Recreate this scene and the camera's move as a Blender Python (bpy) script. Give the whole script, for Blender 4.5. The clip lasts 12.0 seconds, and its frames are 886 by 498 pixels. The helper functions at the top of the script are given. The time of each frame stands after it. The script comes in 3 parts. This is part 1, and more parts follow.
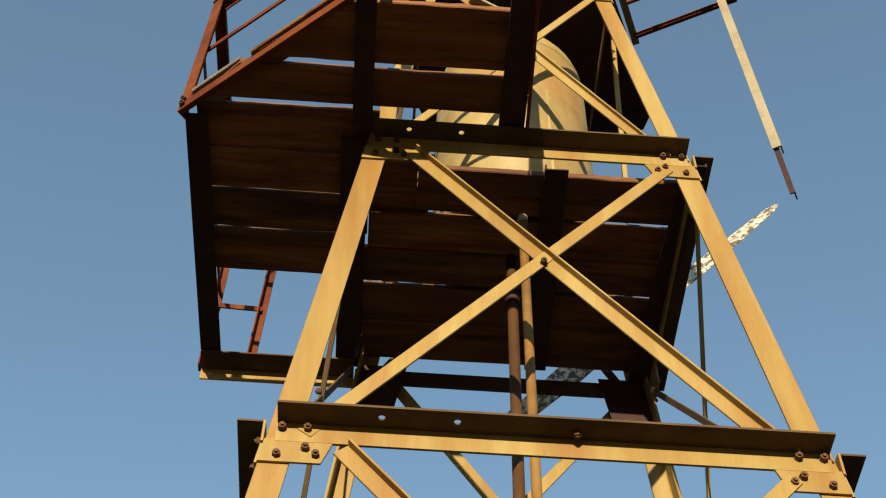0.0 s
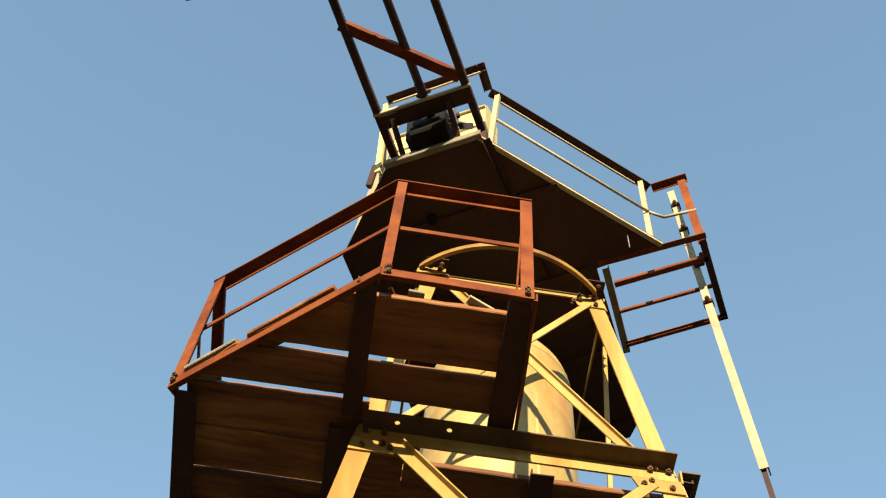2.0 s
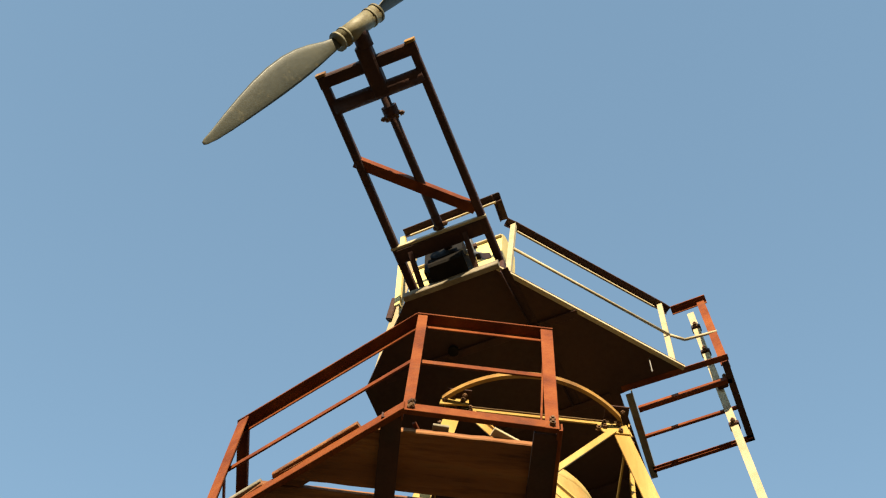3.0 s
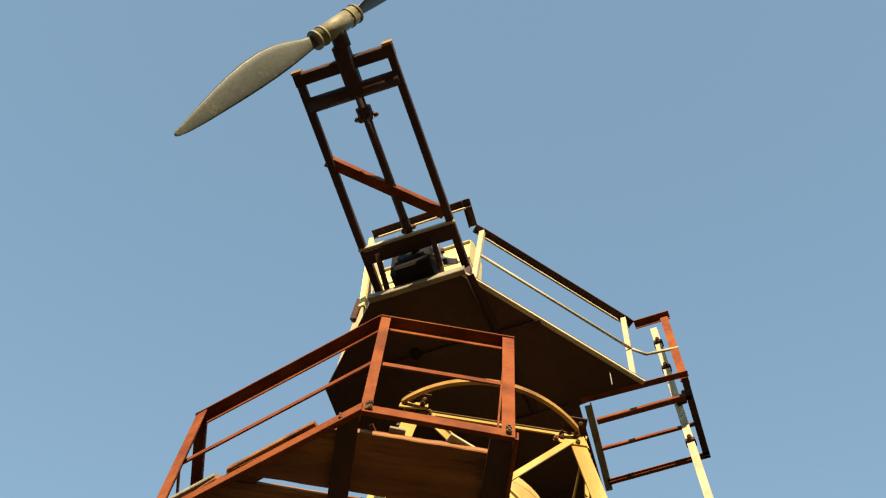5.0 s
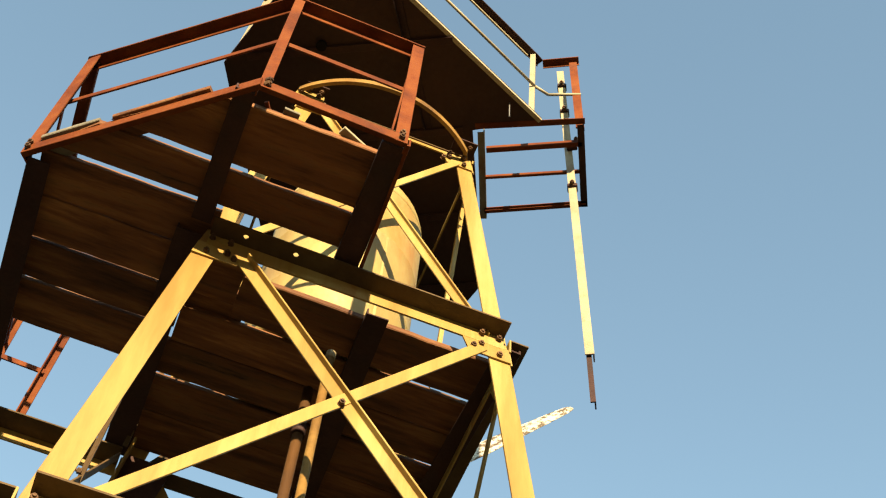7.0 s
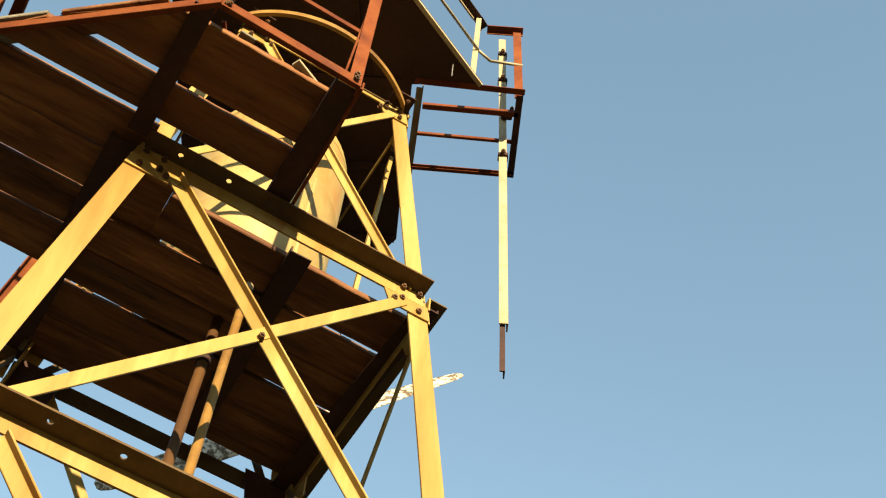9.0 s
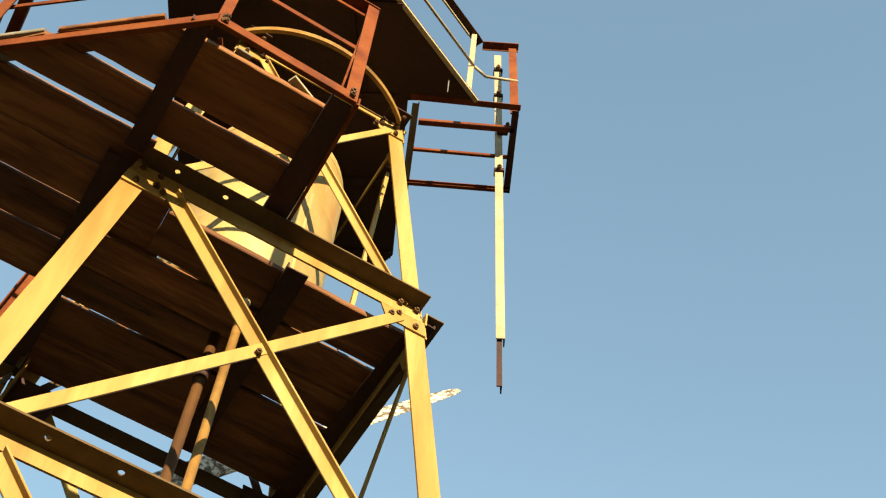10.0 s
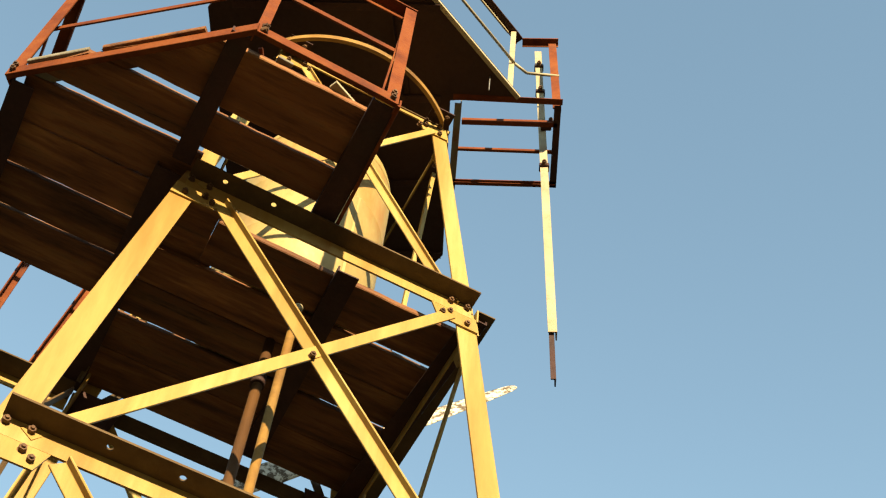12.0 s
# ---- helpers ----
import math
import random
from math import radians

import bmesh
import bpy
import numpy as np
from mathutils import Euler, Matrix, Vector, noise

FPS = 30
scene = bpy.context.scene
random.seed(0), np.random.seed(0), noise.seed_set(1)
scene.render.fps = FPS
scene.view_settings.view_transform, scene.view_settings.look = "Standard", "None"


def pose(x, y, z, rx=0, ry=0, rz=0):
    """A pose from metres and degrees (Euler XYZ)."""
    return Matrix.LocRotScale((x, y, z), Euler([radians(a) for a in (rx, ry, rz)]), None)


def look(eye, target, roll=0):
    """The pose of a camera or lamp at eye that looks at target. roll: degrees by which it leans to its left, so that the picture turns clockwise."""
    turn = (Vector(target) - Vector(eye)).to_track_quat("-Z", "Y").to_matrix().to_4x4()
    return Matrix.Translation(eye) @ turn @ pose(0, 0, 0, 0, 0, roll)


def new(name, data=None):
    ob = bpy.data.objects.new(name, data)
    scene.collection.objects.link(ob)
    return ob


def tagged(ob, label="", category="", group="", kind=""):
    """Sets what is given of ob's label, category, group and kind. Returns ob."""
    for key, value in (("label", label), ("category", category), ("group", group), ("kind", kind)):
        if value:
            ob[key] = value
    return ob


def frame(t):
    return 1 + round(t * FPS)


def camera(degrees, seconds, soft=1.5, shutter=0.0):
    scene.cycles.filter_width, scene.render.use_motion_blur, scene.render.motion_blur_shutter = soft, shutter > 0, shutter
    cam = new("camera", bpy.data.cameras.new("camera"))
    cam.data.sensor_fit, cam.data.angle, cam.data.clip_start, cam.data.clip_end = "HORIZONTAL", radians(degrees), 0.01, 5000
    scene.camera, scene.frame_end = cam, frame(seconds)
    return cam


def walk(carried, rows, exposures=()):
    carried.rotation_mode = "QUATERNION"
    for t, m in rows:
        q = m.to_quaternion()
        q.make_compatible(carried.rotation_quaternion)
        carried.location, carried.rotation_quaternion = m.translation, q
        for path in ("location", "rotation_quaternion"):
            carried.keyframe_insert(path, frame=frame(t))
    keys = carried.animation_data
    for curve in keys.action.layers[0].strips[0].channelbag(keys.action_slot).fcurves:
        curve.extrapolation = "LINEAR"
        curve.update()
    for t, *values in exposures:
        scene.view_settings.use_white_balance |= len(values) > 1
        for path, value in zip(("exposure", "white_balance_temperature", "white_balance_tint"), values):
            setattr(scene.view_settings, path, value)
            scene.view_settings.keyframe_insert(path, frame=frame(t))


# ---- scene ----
cam = camera(34.76, 12.0, soft=1.2)
walk(cam, [
    (0, look((-0.4283, -3.4102, 1.6115), (-0.3250, -1.0359, 4.8289), 1.54)),
    (0.5, look((-0.4334, -3.4161, 1.6258), (-0.3159, -1.1884, 4.9459), 2.83)),
    (1, look((-0.4440, -3.4233, 1.6489), (-0.3589, -1.3581, 5.0735), 3.79)),
    (1.5, look((-0.4522, -3.4365, 1.6540), (-0.4333, -1.5613, 5.1872), 6.51)),
    (2, look((-0.4582, -3.4488, 1.6331), (-0.3908, -1.7609, 5.2589), 6.08)),
    (2.5, look((-0.5010, -3.4541, 1.6705), (-0.5087, -1.9540, 5.3785), 7.09)),
    (2.7, look((-0.4838, -3.4779, 1.6368), (-0.5157, -2.1005, 5.3921), 7.33)),
    (4.5, look((-0.4478, -3.4868, 1.6118), (-0.4092, -2.1317, 5.3751), 5.80)),
    (5, look((-0.4462, -3.4958, 1.6146), (-0.3971, -2.1430, 5.3786), 7.01)),
    (5.5, look((-0.3984, -3.4880, 1.5706), (-0.2776, -1.9443, 5.2587), 7.59)),
    (6, look((-0.4125, -3.4563, 1.5926), (-0.1843, -1.7156, 5.1867), 6.22)),
    (6.5, look((-0.4251, -3.4631, 1.6179), (-0.0444, -1.5428, 5.1061), 6.73)),
    (7, look((-0.4686, -3.4031, 1.6242), (0.0786, -1.4552, 5.0748), 6.42)),
    (7.5, look((-0.5055, -3.3554, 1.6245), (0.1582, -1.4156, 5.0591), 7.75)),
    (7.7, look((-0.5142, -3.3366, 1.6173), (0.2827, -1.3265, 4.9825), 6.91)),
    (9.3, look((-0.6432, -3.2725, 1.6372), (0.2535, -1.4232, 5.0688), 6.13)),
    (9.5, look((-0.6391, -3.2820, 1.6287), (0.2434, -1.4434, 5.0697), 6.19)),
    (10, look((-0.6342, -3.2758, 1.6251), (0.2564, -1.4346, 5.0626), 5.93)),
    (10.5, look((-0.6319, -3.2820, 1.6292), (0.2656, -1.4152, 5.0511), 6.28)),
    (11, look((-0.6322, -3.2744, 1.6243), (0.1832, -1.4173, 5.0719), 6.86)),
    (11.5, look((-0.6280, -3.2835, 1.6176), (0.1521, -1.4139, 5.0666), 7.37)),
    (12, look((-0.6157, -3.2930, 1.5831), (0.1398, -1.3820, 5.0149), 6.83)),
], exposures=[(0.0, 0.60, 6000, 11), (0.5, 1.22, 6100, 11), (1.0, 1.36, 6120, 10), (1.5, 1.40, 6200, 10), (2.5, 1.40, 6350, 10), (5.0, 1.40, 6600, 10), (7.0, 1.42, 6800, 9), (12.0, 1.42, 6800, 8)])

# ---- world and sun ----
SUN = Vector((-0.14, -1.0, 0.255)).normalized()
world = bpy.data.worlds.new("sky")
scene.world = world
world.use_nodes = True
wn = world.node_tree
sky = wn.nodes.new("ShaderNodeTexSky")
sky.sky_type = "NISHITA"
sky.sun_disc = False
sky.sun_elevation = math.asin(SUN.z)
sky.sun_rotation = math.atan2(SUN.x, SUN.y)
sky.air_density, sky.dust_density, sky.ozone_density = 1.0, 0.1, 1.0
wn.nodes["Background"].inputs["Strength"].default_value = 0.167
tint = wn.nodes.new("ShaderNodeMixRGB")
tint.blend_type = "MULTIPLY"
tint.inputs["Fac"].default_value = 1.0
tint.inputs["Color2"].default_value = (1.02, 1.01, 0.86, 1)
wn.links.new(sky.outputs["Color"], tint.inputs["Color1"])
wn.links.new(tint.outputs["Color"], wn.nodes["Background"].inputs["Color"])
sun = new("sun", bpy.data.lights.new("sun", "SUN"))
sun.data.energy = 6.0
sun.data.angle = radians(0.55)
sun.data.color = (1.0, 0.80, 0.52)
sun.matrix_world = look(SUN * 40, (0, 0, 0))


# ---- materials ----
def material(name, stops, scale=4.0, stretch=(1, 1, 1), rough=(0.5, 0.8), metal=0.0, bump=0.15, fine=60.0,
             stain=None, stain_scale=2.0, stain_at=(0.55, 0.7), vary=0.0, spec=0.3):
    """Noise-varied paint, rust or wood: stops are colours from low to high noise; stain is a second colour in patches."""
    m = bpy.data.materials.new(name)
    m.use_nodes = True
    n, l = m.node_tree.nodes, m.node_tree.links
    b = n["Principled BSDF"]
    tc = n.new("ShaderNodeTexCoord")
    mp = n.new("ShaderNodeMapping")
    mp.inputs["Scale"].default_value = stretch
    l.new(tc.outputs["Object"], mp.inputs["Vector"])
    noise_a = n.new("ShaderNodeTexNoise")
    noise_a.inputs["Scale"].default_value = scale
    noise_a.inputs["Detail"].default_value = 8
    noise_a.inputs["Roughness"].default_value = 0.65
    info = n.new("ShaderNodeObjectInfo")
    add = n.new("ShaderNodeVectorMath")
    add.operation = "ADD"
    mul = n.new("ShaderNodeMath")
    mul.operation = "MULTIPLY"
    mul.inputs[1].default_value = 37.0
    l.new(info.outputs["Random"], mul.inputs[0])
    l.new(mp.outputs["Vector"], add.inputs[0])
    l.new(mul.outputs[0], add.inputs[1])
    l.new(add.outputs[0], noise_a.inputs["Vector"])
    ramp = n.new("ShaderNodeValToRGB")
    e = ramp.color_ramp.elements
    e[0].position, e[0].color = 0.3, (*stops[0], 1)
    e[1].position, e[1].color = 0.72, (*stops[-1], 1)
    for i, c in enumerate(stops[1:-1]):
        k = e.new(0.3 + 0.42 * (i + 1) / (len(stops) - 1))
        k.color = (*c, 1)
    l.new(noise_a.outputs["Fac"], ramp.inputs["Fac"])
    out = ramp.outputs["Color"]
    if stain:
        ns = n.new("ShaderNodeTexNoise")
        ns.inputs["Scale"].default_value = stain_scale
        ns.inputs["Detail"].default_value = 10
        ns.inputs["Roughness"].default_value = 0.7
        l.new(add.outputs[0], ns.inputs["Vector"])
        rs = n.new("ShaderNodeValToRGB")
        rs.color_ramp.elements[0].position, rs.color_ramp.elements[1].position = stain_at
        l.new(ns.outputs["Fac"], rs.inputs["Fac"])
        mix = n.new("ShaderNodeMixRGB")
        l.new(rs.outputs["Color"], mix.inputs["Fac"])
        l.new(out, mix.inputs["Color1"])
        mix.inputs["Color2"].default_value = (*stain, 1)
        out = mix.outputs["Color"]
    if vary:
        hsv = n.new("ShaderNodeHueSaturation")
        mr = n.new("ShaderNodeMapRange")
        mr.inputs["To Min"].default_value, mr.inputs["To Max"].default_value = 1 - vary, 1 + vary
        l.new(info.outputs["Random"], mr.inputs["Value"])
        l.new(mr.outputs["Result"], hsv.inputs["Value"])
        l.new(out, hsv.inputs["Color"])
        out = hsv.outputs["Color"]
    l.new(out, b.inputs["Base Color"])
    fine_n = n.new("ShaderNodeTexNoise")
    fine_n.inputs["Scale"].default_value = fine
    fine_n.inputs["Detail"].default_value = 6
    l.new(add.outputs[0], fine_n.inputs["Vector"])
    rr = n.new("ShaderNodeMapRange")
    rr.inputs["To Min"].default_value, rr.inputs["To Max"].default_value = rough
    l.new(fine_n.outputs["Fac"], rr.inputs["Value"])
    l.new(rr.outputs["Result"], b.inputs["Roughness"])
    b.inputs["Metallic"].default_value = metal
    b.inputs["Specular IOR Level"].default_value = spec
    bp = n.new("ShaderNodeBump")
    bp.inputs["Strength"].default_value = bump
    bp.inputs["Distance"].default_value = 0.01
    l.new(fine_n.outputs["Fac"], bp.inputs["Height"])
    l.new(bp.outputs["Normal"], b.inputs["Normal"])
    return m


YELLOW = material("yellow_paint", [(0.19, 0.105, 0.018), (0.265, 0.178, 0.043), (0.33, 0.25, 0.088)], 4.0, (1, 1, 0.1),
                  (0.45, 0.7), 0.0, 0.12, 70, (0.215, 0.092, 0.013), 6.0, (0.46, 0.78), 0.06)
CREAM = material("cream_paint", [(0.216, 0.1692, 0.09), (0.288, 0.2412, 0.144), (0.3312, 0.288, 0.1872)], 5.0, (1, 1, 1),
                 (0.4, 0.7), 0.0, 0.12, 70, (0.1728, 0.0864, 0.0288), 3.0, (0.6, 0.8), 0.05)
TANK = material("tank_paint", [(0.235, 0.155, 0.05), (0.32, 0.24, 0.085), (0.40, 0.325, 0.145)], 2.5, (1, 1, 0.35),
                (0.45, 0.7), 0.0, 0.1, 50, (0.27, 0.12, 0.026), 3.5, (0.5, 0.7))
RED = material("red_oxide", [(0.062, 0.013, 0.003), (0.118, 0.028, 0.005), (0.16, 0.047, 0.009)], 6.0, (1, 1, 1),
               (0.6, 0.9), 0.0, 0.25, 90, (0.0576, 0.02016, 0.01152), 4.0, (0.55, 0.75), 0.1, 0.15)
# The yellow paint darkened, so that shade is put into the colour.
SHADED = material("shaded_yellow_paint", [(0.045, 0.026, 0.010), (0.075, 0.045, 0.017), (0.11, 0.072, 0.03)], 4.0, (1, 1, 1), (0.6, 0.85), 0.0, 0.2, 70, (0.05, 0.024, 0.010), 3.0, (0.5, 0.75), 0.1, 0.2)
PIPEBROWN = material("rust_brown_pipe", [(0.05, 0.021, 0.006), (0.085, 0.038, 0.010), (0.12, 0.06, 0.018)], 5.0, (1, 1, 0.4),
                     (0.55, 0.85), 0.0, 0.2, 80, (0.04, 0.02, 0.01), 4.0, (0.5, 0.75), 0.0, 0.2)
OCHRE = material("rusted_ochre_paint", [(0.15, 0.072, 0.013), (0.20, 0.107, 0.022), (0.25, 0.15, 0.04)], 5.0, (1, 1, 1),
                 (0.5, 0.8), 0.0, 0.15, 70, (0.07, 0.032, 0.011), 3.5, (0.48, 0.7))
HOODPAINT = material("pale_yellow_sheet", [(0.42, 0.32, 0.10), (0.50, 0.40, 0.145), (0.54, 0.45, 0.19)], 4.0, (1, 1, 0.5),
                     (0.45, 0.7), 0.0, 0.1, 60, (0.20, 0.10, 0.03), 3.5, (0.62, 0.8))
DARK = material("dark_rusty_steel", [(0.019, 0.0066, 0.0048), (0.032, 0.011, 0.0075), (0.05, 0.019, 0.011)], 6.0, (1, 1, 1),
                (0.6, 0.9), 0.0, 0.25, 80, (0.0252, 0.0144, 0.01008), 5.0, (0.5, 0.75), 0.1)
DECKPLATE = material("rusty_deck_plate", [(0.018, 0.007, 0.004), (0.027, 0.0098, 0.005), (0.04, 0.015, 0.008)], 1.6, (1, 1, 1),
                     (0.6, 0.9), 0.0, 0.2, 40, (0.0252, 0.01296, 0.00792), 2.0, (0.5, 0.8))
WOOD = material("weathered_plank", [(0.034, 0.0125, 0.0045), (0.145, 0.056, 0.017), (0.31, 0.15, 0.048)], 3.2, (0.6, 5.0, 5.0),
                (0.65, 0.9), 0.0, 0.35, 30, (0.018, 0.0075, 0.0035), 1.6, (0.54, 0.68), 0.3)
GREYWOOD = material("grey_timber", [(0.10, 0.088, 0.062), (0.16, 0.14, 0.10), (0.21, 0.185, 0.14)], 4.0, (2, 2, 2),
                    (0.7, 0.9), 0.0, 0.3, 50, (0.108, 0.0792, 0.0504), 5.0, (0.5, 0.75))
BOLT = material("rusty_bolt", [(0.04, 0.018, 0.008), (0.075, 0.036, 0.014), (0.14, 0.08, 0.034)], 20.0, (1, 1, 1), (0.5, 0.8), 0.2, 0.2, 120, vary=0.3)
BLADE = material("grey_blade", [(0.026, 0.029, 0.024), (0.040, 0.043, 0.033), (0.062, 0.062, 0.043)], 5.0, (1, 1, 1), (0.35, 0.6), 0.1, 0.05, 60,
                 (0.10, 0.09, 0.055), 9.0, (0.58, 0.68))
HUBPAINT = material("olive_hub_paint", [(0.07, 0.062, 0.032), (0.12, 0.108, 0.06), (0.17, 0.155, 0.10)], 9.0, (1, 1, 1), (0.45, 0.7), 0.0, 0.15, 70,
                    (0.05, 0.03, 0.012), 8.0, (0.55, 0.7))
GREYSTEEL = material("grey_painted_steel", [(0.075, 0.066, 0.048), (0.125, 0.11, 0.08), (0.17, 0.15, 0.11)], 6.0, (1, 1, 0.5), (0.5, 0.8), 0.0, 0.15, 70,
                     (0.13, 0.05, 0.014), 5.0, (0.52, 0.66))
PEELED = material("peeling_white_blade", [(0.4032, 0.3456, 0.2448), (0.5328, 0.4896, 0.3888), (0.576, 0.5472, 0.4608)], 5.0, (1, 1, 1), (0.6, 0.85), 0.0, 0.4, 40,
                  (0.085, 0.06, 0.035), 26.0, (0.45, 0.55))
STEEL = material("worn_steel", [(0.144, 0.1368, 0.1224), (0.2592, 0.2448, 0.2232), (0.3456, 0.3312, 0.3024)], 12.0, (1, 1, 1), (0.3, 0.55), 0.7, 0.1, 80)
GREASE = material("black_grease", [(0.004, 0.0035, 0.003), (0.007, 0.006, 0.005), (0.011, 0.009, 0.007)], 9.0, (1, 1, 1), (0.6, 0.85), 0.0, 0.2, 60, spec=0.08)
EARTH = material("dry_earth", [(0.034, 0.026, 0.015), (0.052, 0.040, 0.022), (0.075, 0.058, 0.035)], 0.6, (1, 1, 1), (0.85, 1.0), 0.0, 0.5, 12,
                 (0.0648, 0.0612, 0.0288), 0.25, (0.5, 0.7))


# ---- building helpers ----
class Thing:
    """An Empty at the base of a thing; its parts are meshes drawn in world metres."""

    def __init__(self, name, base, label, category, group="", kind=""):
        self.base = Vector(base)
        self.root = new(name)
        self.root.empty_display_size = 0.1
        self.root.location = self.base
        tagged(self.root, label, category, group, kind)

    def part(self, name, bm, mat, parent=None, label="", kind=""):
        bm.normal_update()
        me = bpy.data.meshes.new(name)
        bmesh.ops.translate(bm, verts=bm.verts, vec=-self.base)
        bm.to_mesh(me)
        bm.free()
        me.materials.append(mat)
        ob = new(name, me)
        ob.parent = parent or self.root
        return tagged(ob, label, kind=kind)

    def share(self, name, me, m, parent=None):
        ob = new(name, me)
        ob.parent = parent or self.root
        ob.matrix_basis = Matrix.Translation(-self.base) @ m
        return ob


def frame_of(p0, p1, d1):
    z = (p1 - p0).normalized()
    x = (d1 - d1.dot(z) * z).normalized()
    return z, x, z.cross(x)


def sweep(p0, p1, xs, ys, profile, bm=None):
    """A prism along p0 to p1; the profile is in the directions xs and ys."""
    bm = bm or bmesh.new()
    rings = [[bm.verts.new(p + xs * a + ys * b) for a, b in profile] for p in (p0, p1)]
    k = len(profile)
    for i in range(k):
        bm.faces.new((rings[0][i], rings[0][(i + 1) % k], rings[1][(i + 1) % k], rings[1][i]))
    bm.faces.new(rings[0][::-1])
    bm.faces.new(rings[1])
    bmesh.ops.recalc_face_normals(bm, faces=bm.faces)
    return bm


def angle(p0, p1, d1, d2, a=0.06, b=0.06, t=0.007, bm=None):
    """An L section with its heel on the line p0 to p1 and its legs towards d1 and d2."""
    p0, p1, d1, d2 = Vector(p0), Vector(p1), Vector(d1), Vector(d2)
    z, x, y = frame_of(p0, p1, d1)
    if y.dot(d2) < 0:
        y = -y
    r = t * 0.5
    return sweep(p0, p1, x, y, [(r * 0.4, 0), (a, 0), (a, t * 0.7), (a - r * 0.5, t), (t * 1.4, t), (t, t * 1.4), (t, b - r * 0.5), (t * 0.7, b), (0, b), (0, r * 0.4)], bm)


def bar(p0, p1, d1, w, h, bm=None, bevel=0.12):
    """A rectangular bar centred on the line, w along d1, with broken edges."""
    p0, p1, d1 = Vector(p0), Vector(p1), Vector(d1)
    z, x, y = frame_of(p0, p1, d1)
    c = min(w, h) * bevel
    w, h = w / 2, h / 2
    return sweep(p0, p1, x, y, [(-w + c, -h), (w - c, -h), (w, -h + c), (w, h - c), (w - c, h), (-w + c, h), (-w, h - c), (-w, -h + c)], bm)


def tube(p0, p1, r, n=16, bm=None, r1=None):
    p0, p1 = Vector(p0), Vector(p1)
    z, x, y = frame_of(p0, p1, Vector((0.31, 0.22, 0.9)) if abs((p1 - p0).normalized().z) < 0.9 else Vector((1, 0, 0)))
    bm = bm or bmesh.new()
    r1 = r if r1 is None else r1
    rings = [[bm.verts.new(p + x * (q * math.cos(i * math.tau / n)) + y * (q * math.sin(i * math.tau / n))) for i in range(n)] for p, q in ((p0, r), (p1, r1))]
    for i in range(n):
        f = bm.faces.new((rings[0][i], rings[0][(i + 1) % n], rings[1][(i + 1) % n], rings[1][i]))
        f.smooth = n > 8
    bm.faces.new(rings[0][::-1])
    bm.faces.new(rings[1])
    bmesh.ops.recalc_face_normals(bm, faces=bm.faces)
    return bm


def lathe(centre, rows, n=48, bm=None):
    """A vertical body of revolution from rows of (radius, z)."""
    bm = bm or bmesh.new()
    rings = [[bm.verts.new((centre[0] + r * math.cos(i * math.tau / n), centre[1] + r * math.sin(i * math.tau / n), z)) for i in range(n)] for r, z in rows]
    for a, b in zip(rings, rings[1:]):
        for i in range(n):
            f = bm.faces.new((a[i], a[(i + 1) % n], b[(i + 1) % n], b[i]))
            f.smooth = True
    if rows[0] != rows[-1]:
        bm.faces.new(rings[0][::-1])
        bm.faces.new(rings[-1])
    bmesh.ops.recalc_face_normals(bm, faces=bm.faces)
    return bm


def plate(points, thick, bm=None):
    """A flat polygon with thickness, from its outline; thick is a vector."""
    bm = bm or bmesh.new()
    thick = Vector(thick)
    lo = [bm.verts.new(Vector(p)) for p in points]
    hi = [bm.verts.new(Vector(p) + thick) for p in points]
    k = len(points)
    bm.faces.new(lo[::-1])
    bm.faces.new(hi)
    for i in range(k):
        bm.faces.new((lo[i], lo[(i + 1) % k], hi[(i + 1) % k], hi[i]))
    bmesh.ops.recalc_face_normals(bm, faces=bm.faces)
    return bm


def holed_flange(x0, x1, y0, y1, z, t, holes, r, bm):
    """A level strip from x0 to x1 with round holes through it."""
    ym = (y0 + y1) / 2
    s = (y1 - y0) / 2
    cuts = [x0]
    for h in holes:
        cuts += [h - s, h + s]
    cuts.append(x1)
    for a, b in zip(cuts[::2], cuts[1::2]):
        plate([(a, y0, z), (b, y0, z), (b, y1, z), (a, y1, z)], (0, 0, t), bm)
    n = 16
    for h in holes:
        out, inn = [], []
        for i in range(n):
            c, q = math.cos((i + 0.0) * math.tau / n), math.sin((i + 0.0) * math.tau / n)
            k = s / max(abs(c), abs(q))
            out.append((h + c * k, ym + q * k))
            inn.append((h + c * r, ym + q * r))
        v = {}
        for name, ring, zz in (("ob", out, z), ("ib", inn, z), ("ot", out, z + t), ("it", inn, z + t)):
            v[name] = [bm.verts.new((p[0], p[1], zz)) for p in ring]
        for i in range(n):
            j = (i + 1) % n
            bm.faces.new((v["ob"][j], v["ob"][i], v["ib"][i], v["ib"][j]))
            bm.faces.new((v["ot"][i], v["ot"][j], v["it"][j], v["it"][i]))
            bm.faces.new((v["ib"][i], v["ib"][j], v["it"][j], v["it"][i]))
            bm.faces.new((v["ob"][i], v["ob"][j], v["ot"][j], v["ot"][i]))
    return bm


